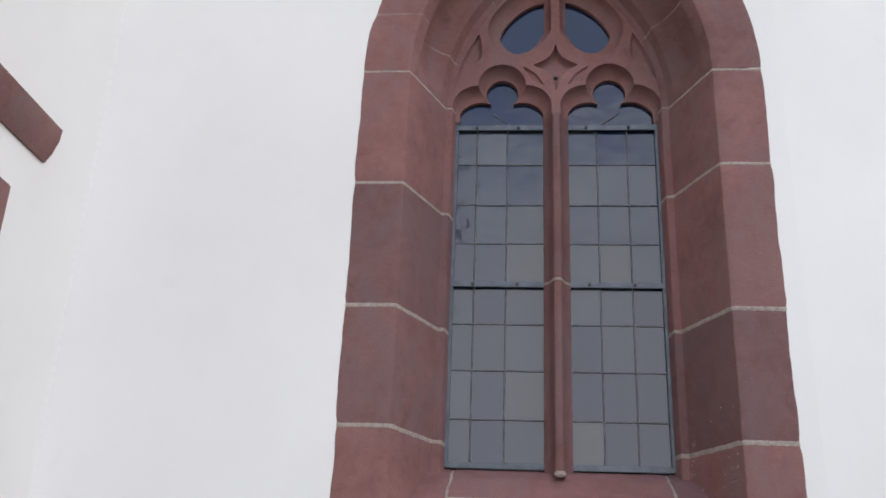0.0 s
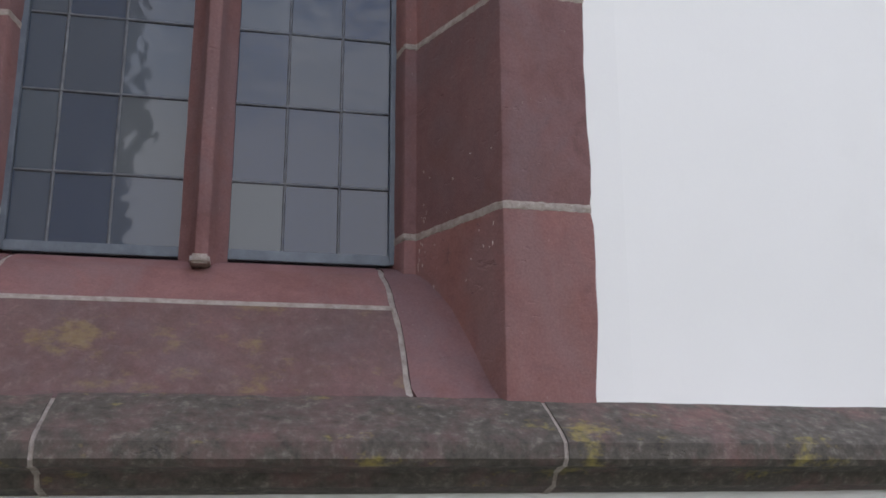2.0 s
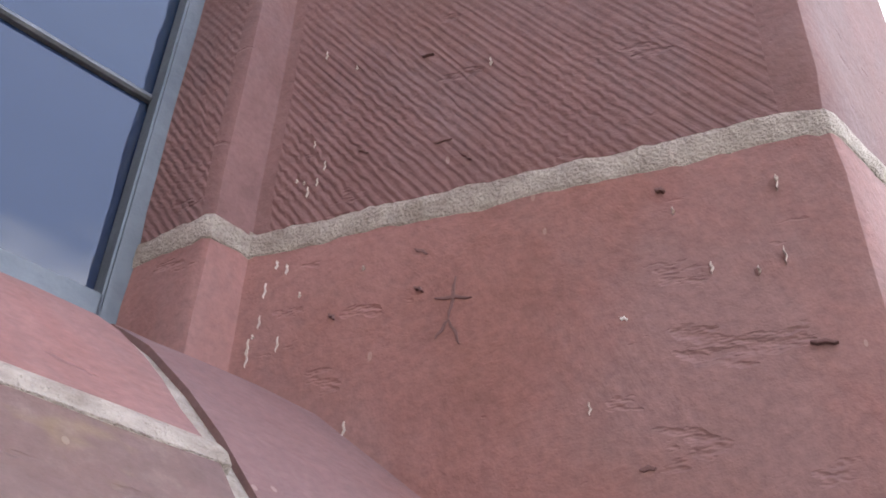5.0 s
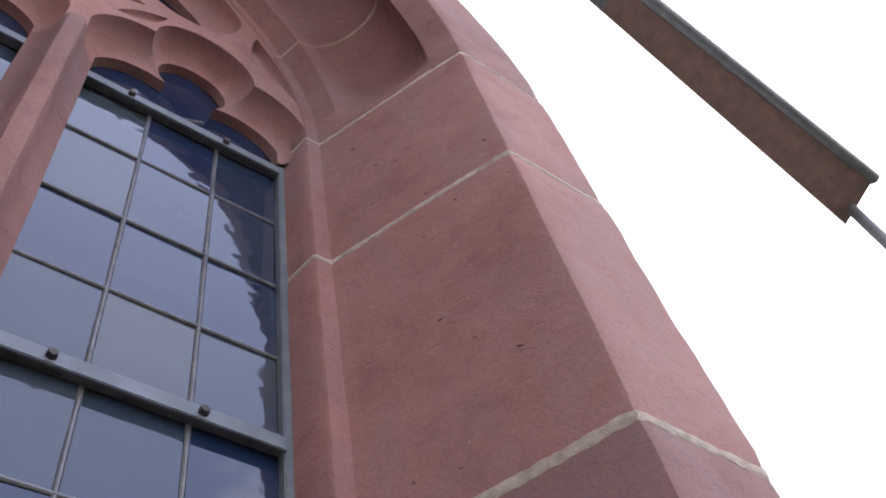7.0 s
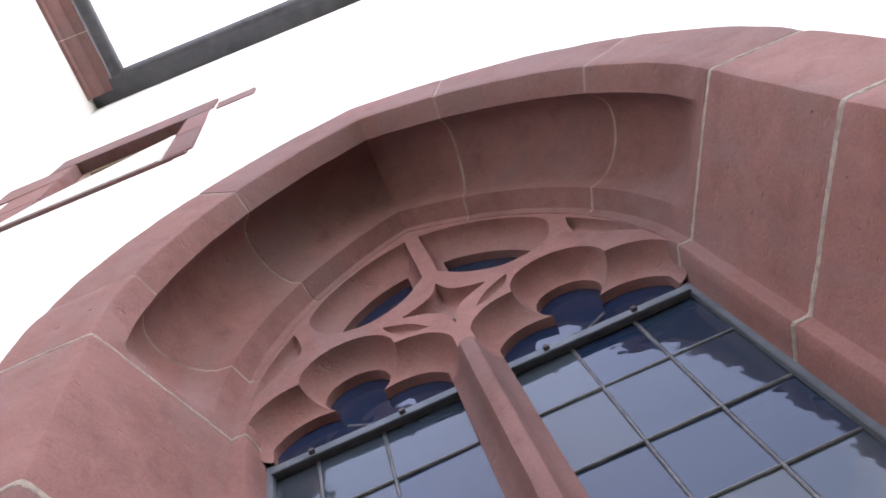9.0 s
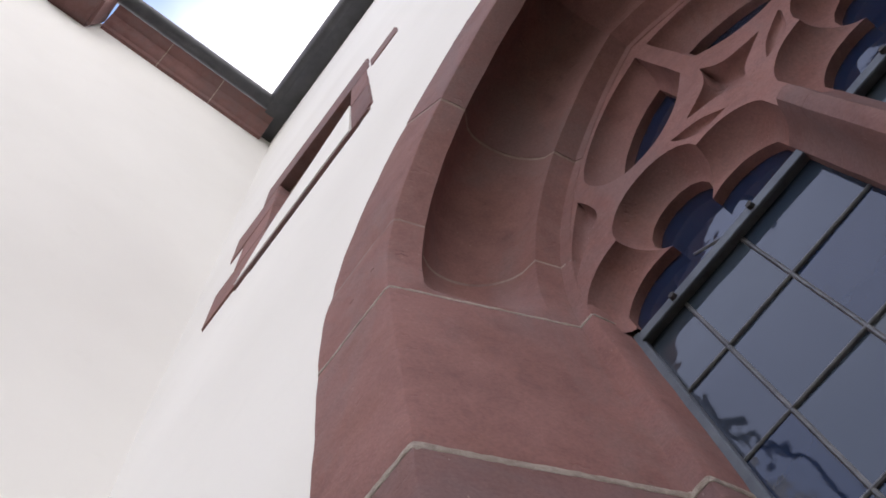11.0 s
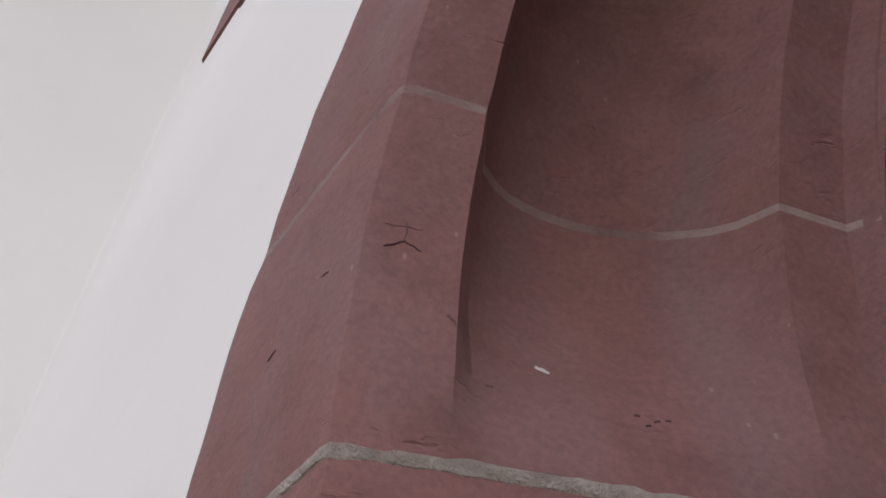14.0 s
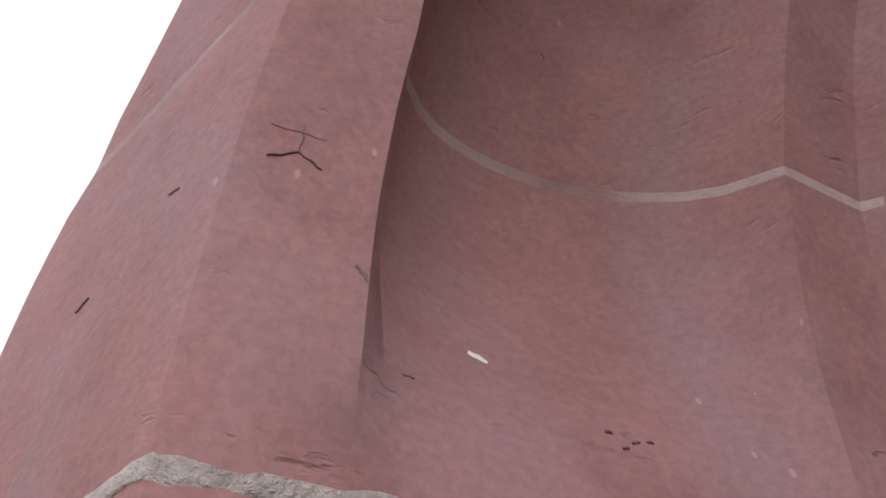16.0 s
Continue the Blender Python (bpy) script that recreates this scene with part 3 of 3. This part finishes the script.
# solid dark ball in place of a drilled hole, its colour standing for the shade
bm = bmesh.new()
bmesh.ops.create_uvsphere(bm, u_segments=10, v_segments=6, radius=0.011, matrix=Matrix.Translation((0, YF + 0.046, Z0 + 1.905)))
part("hole_shade_ball", bm, M_BOLT, window, "dark ball drawn for the shade of a small hole in the sunk diamond")

# ---- glazing ----
COLS = {-1: (-0.492, -0.392, -0.241, -0.056), 1: (0.056, 0.203, 0.352, 0.492)}
ROWS = (-0.045, 0.155, 0.380, 0.602, 0.795, 1.008, 1.212, 1.432, 1.632)
pane_mesh = bpy.data.meshes.new("pane")
bm = box(-0.5, 0.5, -0.5, 0.5, -0.5, 0.5)
bm.to_mesh(pane_mesh)
bm.free()
pane_mesh.materials.append(M_GLASS)
rnd = random.Random(5)


def pane(x0, x1, z0, z1, y=YG + 0.006):
    ob = new("pane", pane_mesh)
    ob.parent = window
    ob.matrix_basis = pose((x0 + x1) / 2, y, Z0 + (z0 + z1) / 2, rnd.uniform(-0.8, 0.8), 0, rnd.uniform(-0.8, 0.8)) @ Matrix.Diagonal((x1 - x0, 0.004, z1 - z0, 1))
    return ob


def came(x0, z0, x1, z1, w=0.0045, y=YG):
    """A strip of lead with a rounded face between two points of the glazing."""
    d = Vector((x1 - x0, 0, z1 - z0))
    side = Vector((d.z, 0, -d.x)).normalized() * w
    rows = []
    for e in (0, 1):
        p = Vector((x0, y, Z0 + z0)) + d * e
        rows.append([tuple(p + side * s + Vector((0, k, 0))) for s, k in ((-1, 0.006), (-0.85, 0.0015), (-0.3, -0.0005), (0.3, -0.0005), (0.85, 0.0015), (1, 0.006))])
    part("lead_came", loft(rows), M_LEAD, window)


for side, cols in COLS.items():
    for a, b in zip(cols, cols[1:]):
        for c, d in zip(ROWS, ROWS[1:]):
            pane(a, b, c, d)
    for a in cols[1:3]:
        for c, d in ((ROWS[0], ROWS[4]), (ROWS[4], ROWS[8])):
            came(a, c, a, d)
    for c in ROWS[1:4] + ROWS[5:8]:
        came(cols[0], c, cols[3], c, 0.0042, YG - 0.0005)
    # the head of the light, behind the trefoil
    pane(cols[0], cols[3], ROWS[8], 1.955)
    m = (0.27 if side > 0 else -0.27)
    came(m - side * 0.045, 1.655, m + side * 0.045, 1.722, 0.004)
    came(m - side * 0.045, 1.655, m + side * 0.040, 1.660, 0.004)
    pane(0.03 if side > 0 else -0.33, 0.33 if side > 0 else -0.03, 2.03, 2.45)
    # steel edge frame and crossbars
    x0, x1 = cols[0], cols[3]
    for a, b in ((x0 - 0.017, x0 + 0.003), (x1 - 0.003, x1 + 0.017)):
        part("edge_bar", box(a, b, YG - 0.016, YG + 0.004, Z0 - 0.062, Z0 + 1.66, 0.002), M_STEEL, window, "grey painted steel edge bar")
    part("edge_bar", box(x0, x1, YG - 0.014, YG + 0.004, Z0 - 0.064, Z0 - 0.036, 0.002), M_STEEL, window, "grey painted steel edge bar")
    for z in (ROWS[4], ROWS[8]):
        bar = part("saddle_bar", box(x0, x1, YG - 0.020, YG - 0.012, Z0 + z - 0.014, Z0 + z + 0.014, 0.0015), M_STEEL, window, "flat grey steel saddle bar")
        part("bar_back", box(x0, x1, YG - 0.012, YG + 0.003, Z0 + z - 0.007, Z0 + z + 0.007), M_LEAD, bar)
        for k in (0.22, 0.70):
            bm = bmesh.new()
            bmesh.ops.create_cone(bm, cap_ends=True, segments=6, radius1=0.0085, radius2=0.007, depth=0.010, matrix=Matrix.Translation((x0 + (x1 - x0) * k, YG - 0.024, Z0 + z)) @ Matrix.Rotation(math.pi / 2, 4, "X"))
            part("bolt", bm, M_BOLT, bar, "dark iron bolt head")

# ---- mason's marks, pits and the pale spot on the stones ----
# dark stone colour painted in for the shade inside cuts, chips and pits
M_CUT_SHADE = plain("stone_with_painted_cut_shade", (0.118, 0.059, 0.057), (0.165, 0.084, 0.080), 60, 0.95)
M_STREAK = plain("thin_lime_streak", (0.36, 0.27, 0.24), (0.50, 0.42, 0.38), 60, 0.9)
M_SPECK = plain("pale_lime_speck", (0.58, 0.54, 0.50), (0.70, 0.66, 0.62), 60, 0.9)


def strokes(name, lines, normal, label, mat=M_CUT_SHADE, width=0.0011, slim=0.35):
    """Short tapering strips just proud of the stone: lime specks, or dark ones that draw the shade inside chisel cuts
    and pits.
    """
    bm = bmesh.new()
    nv = Vector(normal).normalized()
    for p, q in lines:
        p, q = Vector(p), Vector(q)
        d = q - p
        side = d.cross(nv).normalized()
        rows = []
        for k, w in ((0, slim), (0.25, 0.9), (0.55, 1.0), (0.85, 0.7), (1, slim * 0.6)):
            c = p + d * k + side * 0.0006 * math.sin(k * 9)
            rows.append([tuple(c + side * s * width * w + nv * h) for s, h in ((-1, -0.002), (-1, 0.0007), (0, 0.0009), (1, 0.0007), (1, -0.002))])
        loft(rows, True, True, bm)
    return part(name, bm, mat, window, label)


NR = (-0.922, -0.387, 0.0)
strokes("mason_mark", [((0.6051, 0.2183, 2.1284), (0.6141, 0.1966, 2.1247)), ((0.6103, 0.2061, 2.1412), (0.6085, 0.2095, 2.112)), ((0.6085, 0.2095, 2.112), (0.6054, 0.2165, 2.1001)), ((0.6085, 0.2095, 2.112), (0.6113, 0.2024, 2.094)), ((0.5993, 0.2322, 2.1679), (0.6030, 0.2235, 2.1622))], NR, "small cross-shaped mason's mark on the splay, shade of its cuts drawn as dark strips")
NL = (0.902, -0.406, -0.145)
strokes("mason_mark", [((-0.6764, 0.0121, 4.0880), (-0.6653, 0.0369, 4.0874)), ((-0.6690, 0.0263, 4.0940), (-0.6718, 0.0267, 4.0750)), ((-0.6718, 0.0267, 4.0750), (-0.6786, 0.0142, 4.0675)), ((-0.6718, 0.0267, 4.0750), (-0.6678, 0.0379, 4.0683))], NL, "small star-shaped mason's mark on the arch, shade of its cuts drawn as dark strips", width=0.0005)
strokes("lime_speck", [((-0.6780, 0.1445, 4.0273), (-0.6736, 0.1539, 4.0233))], (0.905, -0.252, 0.344), "pale lime speck in the hollow of the arch", M_SPECK, 0.0026, 0.8)
strokes("chip", [((-0.6647, 0.0591, 4.0172), (-0.6641, 0.0609, 4.0153)), ((-0.6640, 0.0608, 4.0160), (-0.6630, 0.0653, 4.0089))], (0.909, -0.406, -0.092), "chip in the edge of the hollow, its shade drawn as dark strips", width=0.0012)
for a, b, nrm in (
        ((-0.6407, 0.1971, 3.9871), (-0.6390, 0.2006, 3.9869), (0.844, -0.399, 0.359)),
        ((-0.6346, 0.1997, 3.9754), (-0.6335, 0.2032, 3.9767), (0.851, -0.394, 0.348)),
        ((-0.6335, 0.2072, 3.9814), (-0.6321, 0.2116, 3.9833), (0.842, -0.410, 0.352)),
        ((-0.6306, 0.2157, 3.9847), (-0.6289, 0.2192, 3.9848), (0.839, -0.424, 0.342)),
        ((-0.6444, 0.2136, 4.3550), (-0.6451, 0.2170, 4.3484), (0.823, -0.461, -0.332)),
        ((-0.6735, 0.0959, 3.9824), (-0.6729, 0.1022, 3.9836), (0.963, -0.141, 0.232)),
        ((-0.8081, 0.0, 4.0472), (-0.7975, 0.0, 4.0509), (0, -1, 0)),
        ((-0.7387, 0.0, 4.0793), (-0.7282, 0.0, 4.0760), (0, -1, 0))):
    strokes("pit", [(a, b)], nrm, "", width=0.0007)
rp = random.Random(3)
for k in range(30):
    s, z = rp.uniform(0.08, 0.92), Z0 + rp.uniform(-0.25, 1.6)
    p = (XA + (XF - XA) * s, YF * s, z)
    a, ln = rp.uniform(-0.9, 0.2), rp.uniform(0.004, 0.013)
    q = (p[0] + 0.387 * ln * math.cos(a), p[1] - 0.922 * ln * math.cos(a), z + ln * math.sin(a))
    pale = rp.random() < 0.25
    strokes("lime_speck" if pale else "pit", [(p, q)], NR, "", M_SPECK if pale else M_CUT_SHADE, rp.uniform(0.0006, 0.0014))


for k in range(30):
    s = rp.choice((rp.uniform(0.05, 0.95), rp.uniform(0.86, 0.97)))
    z = Z0 + rp.uniform(-0.16, -0.012) if k % 3 else Z0 + rp.uniform(0.02, 0.18)
    p = (XA + (XF - XA) * s, YF * s, z)
    ln = rp.uniform(0.003, 0.012)
    strokes("lime_speck", [(p, (p[0], p[1], z - ln))], NR, "", M_STREAK, rp.uniform(0.0003, 0.0007))


# ---- string course under the window ----
course = thing("string_course", "weathered sandstone string course grown with lichen", "string course", "structure")
CP = [(0.02, -0.450), (-0.010, -0.462), (-0.140, -0.538), (-0.157, -0.553), (-0.162, -0.586), (-0.150, -0.600), (-0.120, -0.603), (-0.090, -0.613), (-0.070, -0.640), (-0.012, -0.655), (0.03, -0.655)]


def course_rows(x0, x1, sink=0.0):
    ring = dense(CP, 0.03)
    n = max(3, int((x1 - x0) / 0.035))
    return [[wob((x0 + (x1 - x0) * i / n, y + (sink if y < 0 else 0), Z0 + z - sink * 0.6), 0.0042, 7) for y, z in ring] for i in range(n + 1)]


cuts = [XLEFT + 0.002, -1.28, -0.252, 0.778, 1.80, 2.85, 3.9, 5.0, 6.1, 7.2, 8.3, 9.3]
for a, b in zip(cuts, cuts[1:]):
    part("course_stone", bend_mesh(loft(course_rows(a + 0.005, b - 0.005))), M_LICHEN, course)
for a in cuts[1:-1]:
    part("mortar_joint", bend_mesh(loft(course_rows(a - 0.007, a + 0.007, 0.003))), M_MORTAR, course, "pale lime mortar joint")

# ---- small upper window ----
upper = thing("window_2", "small upper window with red sandstone quoins", "window", "structure")


def quoin(x0, x1, z0, z1, y0=-0.004, y1=0.26, name="quoin_stone"):
    bm = box(x0, x1, y0, y1, Z0 + z0, Z0 + z1, 0.006)
    for v in bm.verts:
        v.co = batter(wob(v.co, 0.006, 4))
    part(name, bm, M_STONE, upper)


quoin(-1.80, -1.402, 3.68, 4.10)
quoin(-1.66, -1.40, 4.108, 4.52)
quoin(-1.78, -1.403, 4.528, 4.93)
quoin(-1.56, -0.62, 4.94, 5.34, name="lintel")
quoin(-0.78, -0.64, 3.70, 4.30)
quoin(-0.78, -0.642, 4.306, 4.932)
quoin(-0.612, -0.385, 4.82, 5.10, -0.003, 0.1)
quoin(-1.56, -0.66, 3.625, 3.676, -0.006, 0.04, "window_sill")
# white slab painted in for the sky's reflection at the foot of the glass
glare = polygon_sheet([(-1.555, Z0 + 3.674), (-0.782, Z0 + 3.674), (-0.775, Z0 + 4.32), (-1.36, Z0 + 3.95)], [], -0.010, 0.03)
part("sky_glare_slab", batter_mesh(glare), M_WALL, upper, "white slab drawn for the bright sky reflected in the upper window's glass")
part("window_frame", box(-1.40, -1.35, 0.085, 0.13, Z0 + 3.68, Z0 + 4.94, 0.004), M_WOOD, upper)
part("window_frame", box(-1.35, -0.83, 0.085, 0.13, Z0 + 4.87, Z0 + 4.94, 0.004), M_WOOD, upper)
ob = new("pane", pane_mesh)
ob.parent = upper
ob.matrix_basis = pose(-1.09, 0.11, Z0 + 4.27) @ Matrix.Diagonal((0.53, 0.004, 1.2, 1))

# ---- eaves and gutters ----
eaves = thing("eaves_gutter", "dark metal gutter along the eaves of the white wall", "gutter", "structure")


def gutter(p0, p1, out, parent):
    """A half-round gutter between two points, its open side up; out is the way from the wall."""
    d = Vector(p1) - Vector(p0)
    o = Vector(out)
    rows = []
    for e in (0, 1):
        c = Vector(p0) + d * e
        ring = []
        for k in range(13):
            a = math.pi * k / 12
            ring.append(tuple(c + o * (0.085 * math.cos(a)) + Vector((0, 0, -0.085 * math.sin(a)))))
        for k in range(12, -1, -1):
            a = math.pi * k / 12
            ring.append(tuple(c + o * (0.078 * math.cos(a)) + Vector((0, 0, -0.078 * math.sin(a)))))
        rows.append(ring)
    return part("gutter_channel", loft(rows), M_ZINC, parent)


gutter((XLEFT + 0.30, -0.09, ZE + 0.06), (1.0, -0.09, ZE + 0.06), (0, -1, 0), eaves)
wo = (0.03, -0.9995, 0)
gutter((1.0, -0.09, ZE + 0.06), (9.3, 0.16, ZE + 0.06), wo, eaves)
part("eaves_board", box(XLEFT, 1.0, -0.13, 0.30, ZE - 0.02, ZE + 0.05), M_ZINC, eaves)


def soffit(x0, x1):
    rows = []
    for i in range(5):
        x = x0 + (x1 - x0) * i / 4
        y0, y1, dz = bent((x, 0.0, 0))[1] + 0.12, -0.03 + (x - 1) * 0.030, 0.02 + (x - 1) * 0.024
        rows.append([(x, y0, ZE - dz), (x, y0, ZE + 0.04), (x, y1, ZE + 0.04), (x, y1, ZE - 0.01)])
    return loft(rows)


# grey up to x = 4.6, then brown: a reflection along the soffit put into colour
part("eaves_soffit", soffit(1.001, 4.6), M_ZINC, eaves)
part("eaves_soffit", soffit(4.602, 9.25), M_EAVES, eaves, "red-brown painted timber underside of the eaves")
moulding = thing("eaves_cornice", "moulded red sandstone cornice under a dark gutter", "cornice", "structure")
prof = [(0.0, -0.22), (0.03, -0.215), (0.05, -0.17), (0.09, -0.15), (0.13, -0.09), (0.15, -0.05), (0.20, -0.04), (0.25, 0.0), (0.0, 0.0)]
ys = [-0.02, -0.62, -1.20, -1.80]
for a, b in zip(ys, ys[1:]):
    part("cornice_stone", loft([[(XLEFT + x, y, ZE + z) for x, z in prof] for y in (a - 0.004, b + 0.004)]), M_STONE, moulding)
part("mortar_bed", loft([[(XLEFT + x * 0.985, y, ZE + z * 0.99) for x, z in prof] for y in (-0.03, -1.79)]), M_MORTAR, moulding, "pale mortar joints of the cornice")
gutter((XLEFT + 0.315, -0.02, ZE + 0.075), (XLEFT + 0.315, -15.9, ZE + 0.075), (1, 0, 0), moulding)
part("kneeler_stone", box(XLEFT, XLEFT + 0.33, -2.25, -1.82, ZE - 0.62, ZE + 0.02, 0.03), M_STONE, moulding)
pipe = thing("downpipe", "grey metal downpipe at the end of the gutter", "downpipe")
bm = bmesh.new()
bmesh.ops.create_cone(bm, cap_ends=True, segments=16, radius1=0.075, radius2=0.075, depth=ZE, matrix=Matrix.Translation((*bent((9.22, -0.10, 0))[:2], ZE / 2)))
part("pipe", bm, M_ZINC, pipe)
for z in (1.5, 4.0, 6.5, 9.0):
    part("bracket", bend_mesh(box(9.12, 9.32, -0.16, 0.006, z, z + 0.03)), M_BOLT, pipe)

# ---- moulding and window edge on the adjoining wall ----
ledge = thing("wall_moulding", "dark red sandstone moulding ending at the wall corner", "moulding", "structure")
prof = [(0.0, 1.01), (0.012, 1.01), (0.036, 1.05), (0.056, 1.11), (0.060, 1.16), (0.0, 1.19)]
part("moulding_stone", loft([[(XLEFT + x, y, Z0 + z) for x, z in prof] for y in (-0.42, -1.9)]), M_STONE, ledge)
part("jamb_block", box(XLEFT, XLEFT + 0.02, -1.05, -0.62, Z0 + 0.30, Z0 + 0.81, 0.008), M_STONE, ledge)

# ---- tree opposite the church, mirrored in the panes ----
tree = thing("tree", "leafy deciduous tree opposite the church window", "tree")
rt = random.Random(11)
TX, TY = -4.7, -12.0


def limb(p, q, r0, r1, parent, name):
    p, q = Vector(p), Vector(q)
    d = (q - p).normalized()
    u = d.orthogonal().normalized()
    w = d.cross(u)
    rows = []
    for k in range(6):
        c = p.lerp(q, k / 5) + (u * rt.uniform(-1, 1) + w * rt.uniform(-1, 1)) * r0 * (0.4 if 0 < k < 5 else 0)
        r = r0 + (r1 - r0) * k / 5
        rows.append([tuple(c + u * (r * math.cos(a * math.pi / 4)) + w * (r * math.sin(a * math.pi / 4))) for a in range(8)])
    part(name, loft(rows), M_BARK, parent)


limb((TX, TY, -0.05), (TX + 0.1, TY, 3.4), 0.27, 0.17, tree, "trunk")
tips = []
for k in range(9):
    a = k * 2.4
    tip = (TX + math.cos(a) * rt.uniform(1.0, 2.0), TY + math.sin(a) * rt.uniform(1.0, 2.0), rt.uniform(4.6, 8.2))
    limb((TX + 0.1, TY, rt.uniform(2.4, 3.3)), tip, 0.09, 0.02, tree, "limb")
    tips.append(tip)
verts, faces = [], []
for k in range(70):
    t = Vector(rt.choice(tips)) + Vector((rt.gauss(0, 0.6), rt.gauss(0, 0.6), rt.gauss(0, 0.7)))
    for j in range(60):
        c = t + Vector((rt.gauss(0, 0.26), rt.gauss(0, 0.26), rt.gauss(0, 0.22)))
        e = Euler((rt.uniform(0, 6.3), rt.uniform(0, 6.3), rt.uniform(0, 6.3))).to_matrix()
        s = rt.uniform(0.05, 0.09)
        i = len(verts)
        verts += [tuple(c + e @ Vector(v)) for v in ((-s, 0, 0), (0, -s * 0.5, s * 0.15), (s, 0, 0), (0, s * 0.5, s * 0.15))]
        faces.append((i, i + 1, i + 2, i + 3))
me = bpy.data.meshes.new("crown")
me.from_pydata(verts, [], faces)
me.materials.append(M_LEAF)
crown = new("crown", me)
crown.parent = tree
tagged(crown, kind="stuff")
